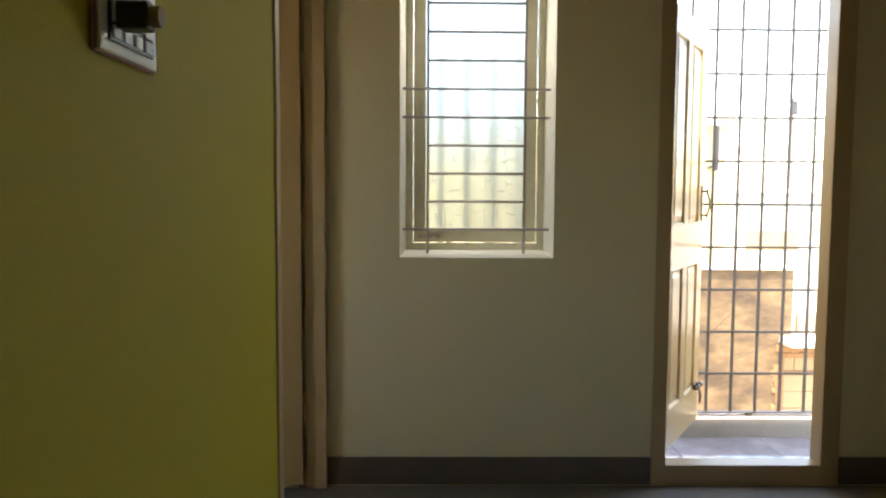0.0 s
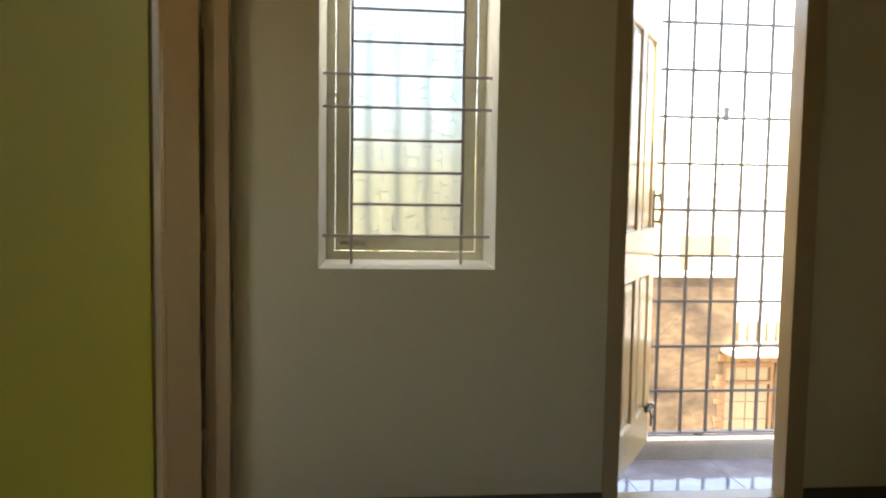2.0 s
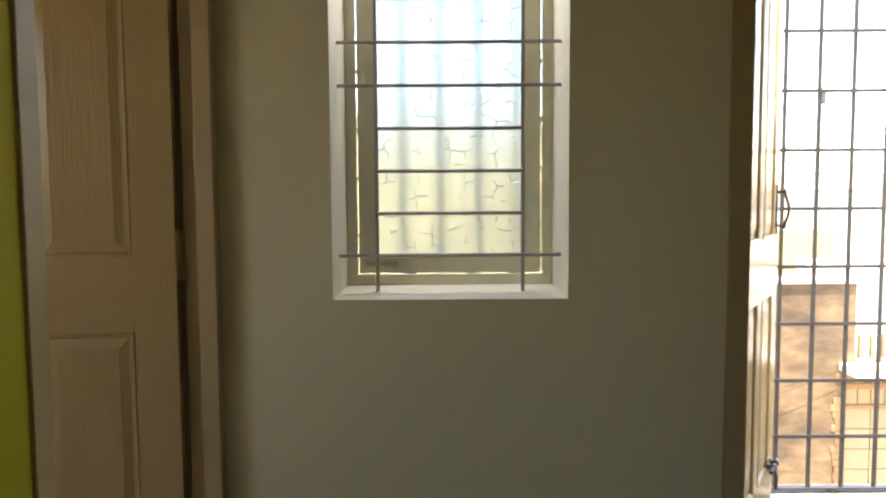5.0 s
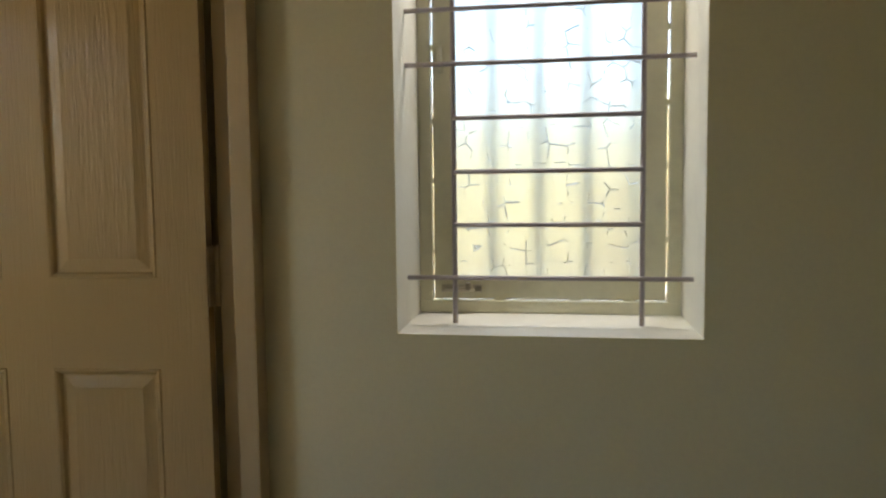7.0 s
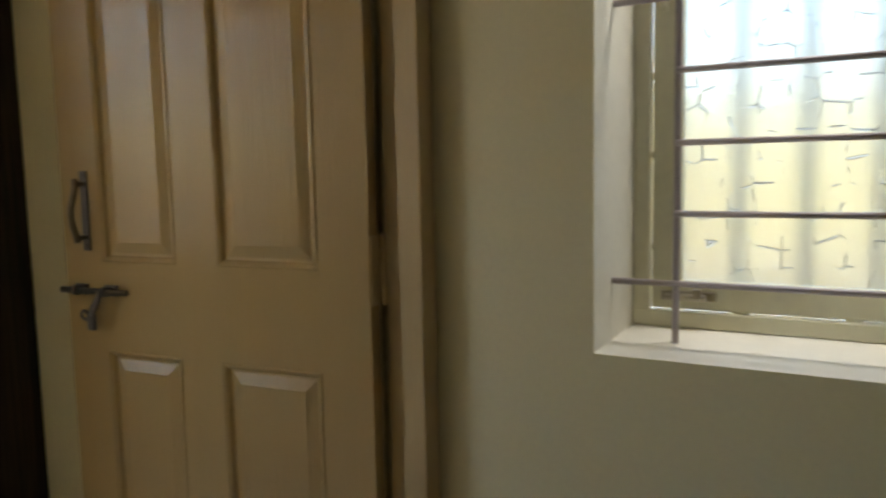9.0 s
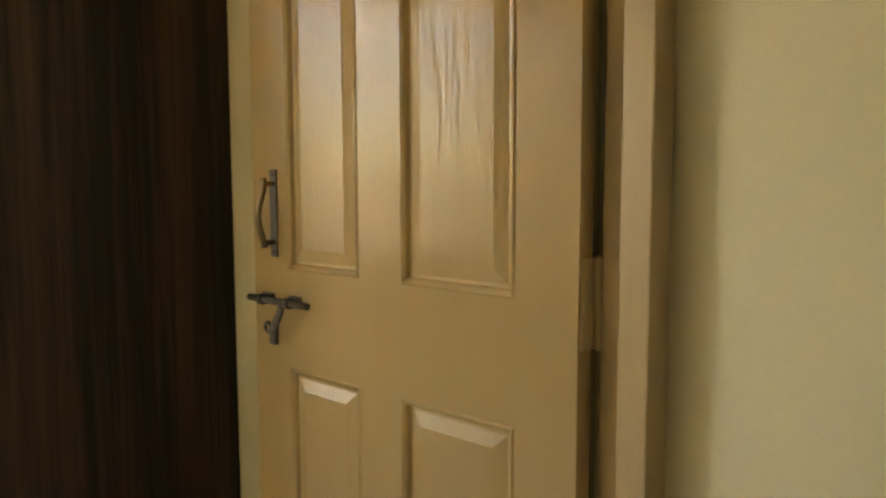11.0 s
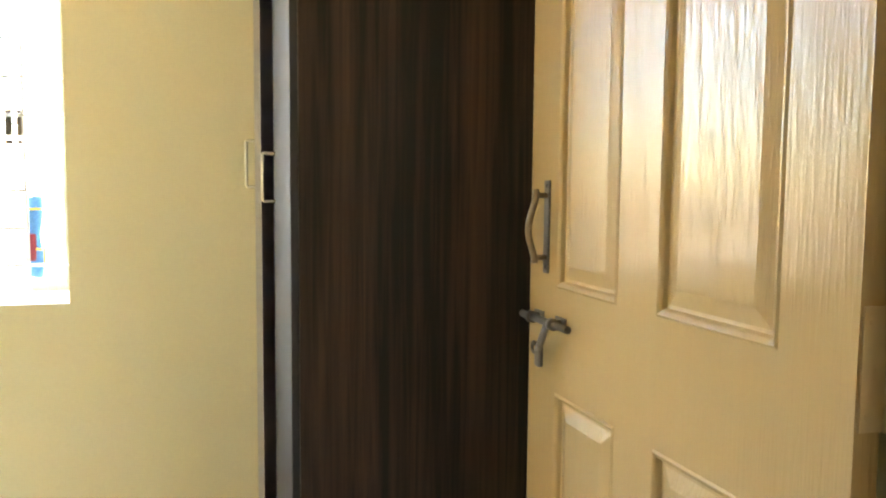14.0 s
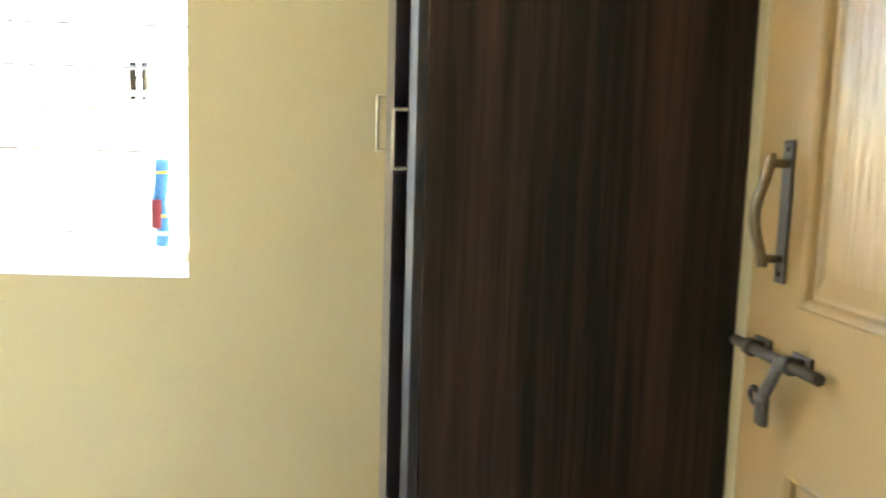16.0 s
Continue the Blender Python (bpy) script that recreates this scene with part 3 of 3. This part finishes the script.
# ---------------------------------------------------------------- wardrobe
wd = tagged(base("wardrobe", (-2.3, 3.25, 0)), "dark wood-grain laminate wardrobe, one door standing slightly ajar", "wardrobe")
ox, oy, WH = 2.3, -3.25, 2.45
part("side", Shape().box(-1.858 + ox, -1.838 + ox, 2.929 + oy, 3.555 - 0.003 + oy, 0.005, WH, 0.001), LAMINATE, wd)
part("side", Shape().box(WEST + 0.003 + ox, WEST + 0.02 + ox, 2.96 + oy, 3.555 - 0.003 + oy, 0.005, WH), LAMINATE, wd)
part("carcass", Shape().box(WEST + 0.021 + ox, -1.859 + ox, 2.93 + oy, 3.555 - 0.003 + oy, WH - 0.02, WH).box(WEST + 0.021 + ox, -1.859 + ox, 2.93 + oy, 3.555 - 0.003 + oy, 0.005, 0.08).box(WEST + 0.021 + ox, -1.859 + ox, 3.555 - 0.02 + oy, 3.555 - 0.003 + oy, 0.081, WH - 0.021), DARKEDGE, wd)
for z in (0.7, 1.2):
    part("shelf", Shape().box(WEST + 0.021 + ox, -1.859 + ox, 3.02 + oy, 3.555 - 0.021 + oy, z, z + 0.018), DARKEDGE, wd)


def wardrobe_door(at, turn, x0, x1, hx, hz, ajar):
    d = base("door", (0, 0, 0))
    part("board", Shape().box(x0, x1, 0.0015, 0.02, 0.085, WH - 0.022), LIFTEDINNER if ajar else DARKEDGE, d)
    part("face", Shape().box(x0, x1, 0, 0.0014, 0.085, WH - 0.022), DARKFRONT, d)
    if ajar:
        part("edge_band", Shape().box(x1 + 0.0002, x1 + 0.0016, 0, 0.02, 0.085, WH - 0.022), PALEEDGE, d)
    pts = []
    for a, b in (((0, 0.0), (-0.034, 0.0)), ((-0.038, 0.004), (-0.038, 0.146)), ((-0.034, 0.15), (0, 0.15))):
        for i in range(6):
            f = i / 5
            pts.append((hx, a[0] + (b[0] - a[0]) * f, hz + a[1] + (b[1] - a[1]) * f))
    part("handle", Shape().tube(pts, 0.005, 0.007, 8), CHROME, d, smooth=True)
    d.parent = wd
    d.matrix_basis = pose(at[0] * K, at[1] * K, at[2] * K, 0, 0, turn)


wardrobe_door((-1.838 + ox, 2.908 + oy, 0), 3.0, -0.565, -0.002, -0.50, 1.402, False)
wardrobe_door((WEST + 0.006 + ox, 2.908 + oy, 0), -13.0, 0.0, 0.39, 0.345, 1.447, True)

# ---------------------------------------------------------------- hanging bundle outside the bedroom window
cb = tagged(base("cloth_bundle", (WEST - 0.245, W2[0] + 1.438, W2[1] + 0.30)), "rolled blue knitted cloth tied with yellow cord at the window", "cloth")
pts = [(0.0 + 0.004 * math.sin(i * 1.7), 0.006 * math.sin(i * 0.9), -0.235 + 0.030 * i) for i in range(11)]
part("roll", Shape().tube(pts, 0.026, 0.024, 14), BLUECLOTH, cb, smooth=True)
part("pouch", Shape().tube([(0.028, -0.012, -0.17), (0.034, -0.008, -0.135), (0.034, -0.008, -0.10), (0.028, -0.010, -0.075)], 0.020, 0.018, 12), MAROON, cb, smooth=True)
part("cord", Shape().torus((0, 0, 0), 0.001, 0.0005).rod((0.012, 0.034, -0.20), (0.012, 0.034, -0.02), 0.004).rod((0.03, -0.03, -0.125), (0.034, 0.03, -0.13), 0.004).rod((0.025, -0.03, 0.02), (0.025, 0.03, 0.022), 0.004).rod((0, 0, 0.06), (0.0, 0, WIN[1] - 0.30), 0.003), YELLOWCORD, cb)

# ---------------------------------------------------------------- balcony
BX0, BX1, BY1 = 0.75, 3.4, 4.92
bal = setting(part("balcony_slab", Shape().box(BX0, BX1, NORTH + 0.231, BY1, -0.34, -0.152), CONCRETE), "cement balcony slab beyond the door", "balcony")
setting(part("balcony_kerb", Shape().box(BX0, BX1, 4.74, BY1, -0.151, -0.025, 0.006).box(BX0, BX0 + 0.12, NORTH + 0.24, 4.739, -0.151, -0.025, 0.006).box(BX1 - 0.12, BX1, NORTH + 0.24, 4.739, -0.151, -0.025, 0.006), CONCRETE), "rough cement kerb along the balcony edge", "kerb")
gr = setting(base("balcony_grille", (1.772, 4.82, -0.02)), "dark painted steel safety grille on the balcony kerb", "grille")
GZ = 2.72
part("rail", Shape().box(BX0 + 0.02 - 1.772, BX1 - 0.02 - 1.772, -0.02, 0.02, 0.012, 0.022).box(BX0 + 0.02 - 1.772, BX1 - 0.02 - 1.772, -0.02, 0.02, GZ, GZ + 0.012), GRILL, gr)
for i in range(5):
    x = BX0 + 0.1 - 1.772 + 0.6 * i
    part("foot", Shape().box(x - 0.02, x + 0.02, -0.02, 0.02, -0.004, 0.0115), GRILL, gr)
for i in range(-6, 11):
    x = 0.159 * i
    part("bar", Shape().box(x - 0.0085, x + 0.0085, -0.006, 0.006, 0.0225, GZ - 0.0005), GRILL, gr)
for i in range(1, 10):
    z = 0.0 + 0.2715 * i
    part("bar", Shape().box(BX0 + 0.03 - 1.772, BX1 - 0.03 - 1.772, -0.012, -0.0065, z - 0.0085, z + 0.0085), GRILL, gr)

# ---------------------------------------------------------------- outside
GZ0 = -3.6
ground = setting(part("ground", Shape().box(-900, 900, -900, 900, GZ0 - 0.5, GZ0), GROUND), "dusty bare earth between the houses", "ground")

nb = tagged(base("neighbour_house", (3.4, 7.4, GZ0)), "weathered stained plaster house with white coping and shuttered window", "house")
ox, oy, oz = -3.4, -7.4, -GZ0
part("wall", Shape().box(-6.5 + ox, 3.55 + ox, 7.4 + oy, 7.62 + oy, -0.019 + oz, 0.66 + oz).box(-6.5 + ox, 3.46 + ox, 7.4 + oy, 7.62 + oy, 0, -0.0195 + oz).box(3.46 + ox, 3.40 + 5 + ox, 7.4 + oy, 7.62 + oy, 0, -1.1 + oz)
     .box(3.461 + ox, 8.4 + ox, 7.4 + oy, 7.62 + oy, -0.17 + oz, -0.02 + oz).box(3.99 + ox, 8.4 + ox, 7.4 + oy, 7.62 + oy, -1.099 + oz, -0.171 + oz), STAINED, nb)
part("coping", Shape().box(-6.5 + ox, 3.57 + ox, 7.37 + oy, 7.65 + oy, 0.661 + oz, 0.70 + oz, 0.008), WHITEH, nb)
part("ledge", Shape().box(3.42 + ox, 5.4 + ox, 7.12 + oy, 7.399 + oy, -0.06 + oz, 0.01 + oz, 0.01), WHITEH, nb)
part("upper_wall", Shape().box(3.6 + ox, 8.4 + ox, 8.4 + oy, 8.6 + oy, -0.019 + oz, 0.75 + oz).box(3.58 + ox, 8.4 + ox, 7.64 + oy, 7.70 + oy, -0.019 + oz, 0.18 + oz), WHITEH, nb)
bal2 = Shape()
for i in range(9):
    bal2.box(3.60 + 0.1 * i + ox, 3.625 + 0.1 * i + ox, 7.60 + oy, 7.639 + oy, 0.0 + oz, 0.2 + oz)
part("baluster", bal2, SHUTTER, nb)
fr = Shape().box(3.461 + ox, 3.50 + ox, 7.42 + oy, 7.5 + oy, -1.099 + oz, -0.171 + oz).box(3.95 + ox, 3.989 + ox, 7.42 + oy, 7.5 + oy, -1.099 + oz, -0.171 + oz).box(3.501 + ox, 3.949 + ox, 7.42 + oy, 7.5 + oy, -0.22 + oz, -0.171 + oz).box(3.501 + ox, 3.949 + ox, 7.42 + oy, 7.5 + oy, -0.385 + oz, -0.355 + oz)
part("window_frame", fr, RUST, nb)
for i in range(4):
    part("pane", Shape().box(3.503 + 0.112 * i + ox, 3.605 + 0.112 * i + ox, 7.45 + oy, 7.47 + oy, -0.353 + oz, -0.222 + oz), SHUTTER, nb)
for j in range(4):
    for i in range(2):
        part("shutter_panel", Shape().box(3.503 + 0.224 * i + ox, 3.72 + 0.224 * i + ox, 7.45 + oy, 7.48 + oy, -0.387 - 0.172 * (j + 1) + oz, -0.393 - 0.172 * j + oz, 0.004), SHUTTER, nb)

rng = random.Random(11)
patch = Shape()
for i in range(14):
    z = -0.28 - 0.058 * i + oz
    wd0 = 0.05 + 0.06 * rng.random() * (1.0 if i < 8 else 0.5)
    patch.box(3.459 - wd0 + ox, 3.459 + ox, 7.388 + oy + 0.004 * rng.random(), 7.3995 + oy, z - 0.056, z, 0.006)
part("bare_brick_edge", patch, RUST, nb)
patch = Shape()
for i in range(9):
    x = 3.40 + 0.075 * i + ox
    patch.box(x, x + 0.0755, 7.386 + oy + 0.004 * rng.random(), 7.3995 + oy, -0.168 + 0.02 * rng.random() + oz, -0.09 + 0.02 * rng.random() + oz, 0.006)
part("bare_brick_edge", patch, RUST, nb)

yh = tagged(base("yellow_house", (0, 12.5, GZ0)), "pale yellow painted house with a black downpipe", "house")
part("wall", Shape().box(-9, 4.6, -0.5, 5, 0, 2.45 - GZ0), YELLOWH, yh)
part("parapet", Shape().box(-9.1, 4.7, -0.6, 5.1, 2.4505 - GZ0, 2.60 - GZ0, 0.01), WHITEH, yh)
part("downpipe", Shape().rod((4.40, -0.62, 1.75 - GZ0), (4.40, -0.62, 2.45 - GZ0), 0.05).box(4.3, 4.44, -0.62, -0.5, 1.8 - GZ0, 1.83 - GZ0), PVC, yh)
for i in range(3):
    part("window", Shape().box(-6 + 3.4 * i, -5 + 3.4 * i, -0.53, -0.5005, 0.4 - GZ0, 1.5 - GZ0, 0.01), SHUTTER, yh)
wh2 = tagged(base("white_house", (9, 15, GZ0)), "bright white painted house behind the stained wall", "house")
part("wall", Shape().box(-4, 8, -0.5, 5, 0, 1.4 - GZ0), WHITEH, wh2)
part("parapet", Shape().box(-4.1, 8.1, -0.6, 5.1, 1.4005 - GZ0, 1.5 - GZ0, 0.01), WHITEH, wh2)
for i in range(3):
    part("window", Shape().box(-3 + 3 * i, -2 + 3 * i, -0.53, -0.5005, -0.4 - GZ0, 0.7 - GZ0, 0.01), SHUTTER, wh2)

pole = tagged(base("utility_pole", (9.4, 20, GZ0)), "thin grey utility pole with a small box", "utility pole")
part("shaft", Shape().rod((0, 0, 0), (0, 0, 3.9 - GZ0), 0.03, 10), CONCRETE, pole)
part("box", Shape().box(-0.06, 0.06, -0.16, -0.06, 3.45 - GZ0, 3.8 - GZ0, 0.01), PVC, pole)
part("arm", Shape().box(-0.5, 0.5, -0.04, 0.04, 1.75 - GZ0, 1.83 - GZ0, 0.005), CONCRETE, pole)

# sagging service wires in front of the stained wall
for k, (p, q) in enumerate((((1.2, 7.3, -0.75), (3.45, 7.35, -0.03)), ((1.5, 7.3, -1.0), (2.95, 7.32, 0.28)))):
    s = Shape().tube([Vector(p).lerp(Vector(q), i / 12) - Vector((0, 0, 0.05 * math.sin(math.pi * i / 12))) for i in range(13)], 0.003, 0.003, 6)
    tagged(part("cable", s, GRILL), "thin dark grey cable slung along the stained wall", "cable", "cables on the wall")

# ---------------------------------------------------------------- floor pieces
floor = setting(part("floor", Shape().box(WEST, EAST, SOUTH, NORTH, -0.2, -0.008), GROUT), "polished grey ceramic tile floor", "floor")
TS = 0.6
tile_me = Shape().box(0.0015, TS - 0.0015, 0.0015, TS - 0.0015, -0.0075, 0, 0.0012).mesh("tile")
tile_me.materials.append(TILE)


def lay(parent, me, x0, x1, y0, y1, z, skip=None):
    nx, ny = int((x1 - x0) / TS + 1e-6), int((y1 - y0) / TS + 1e-6)
    for i in range(nx):
        for j in range(ny):
            ob = new("tile", me)
            ob.location = ((x0 + i * TS) * K, (y0 + j * TS) * K, z * K)
            ob.parent = parent


lay(floor, tile_me, WEST - 0.05, EAST + 0.01, SOUTH - 0.01, NORTH + 0.001, 0)
bal_me = Shape().box(0.0015, TS - 0.0015, 0.0015, TS - 0.0015, -0.0075, 0, 0.0012).mesh("tile")
bal_me.materials.append(BALTILE)
lay(bal, bal_me, BX0 + 0.13, BX1, 3.54, 4.74 + 0.001, -0.143)
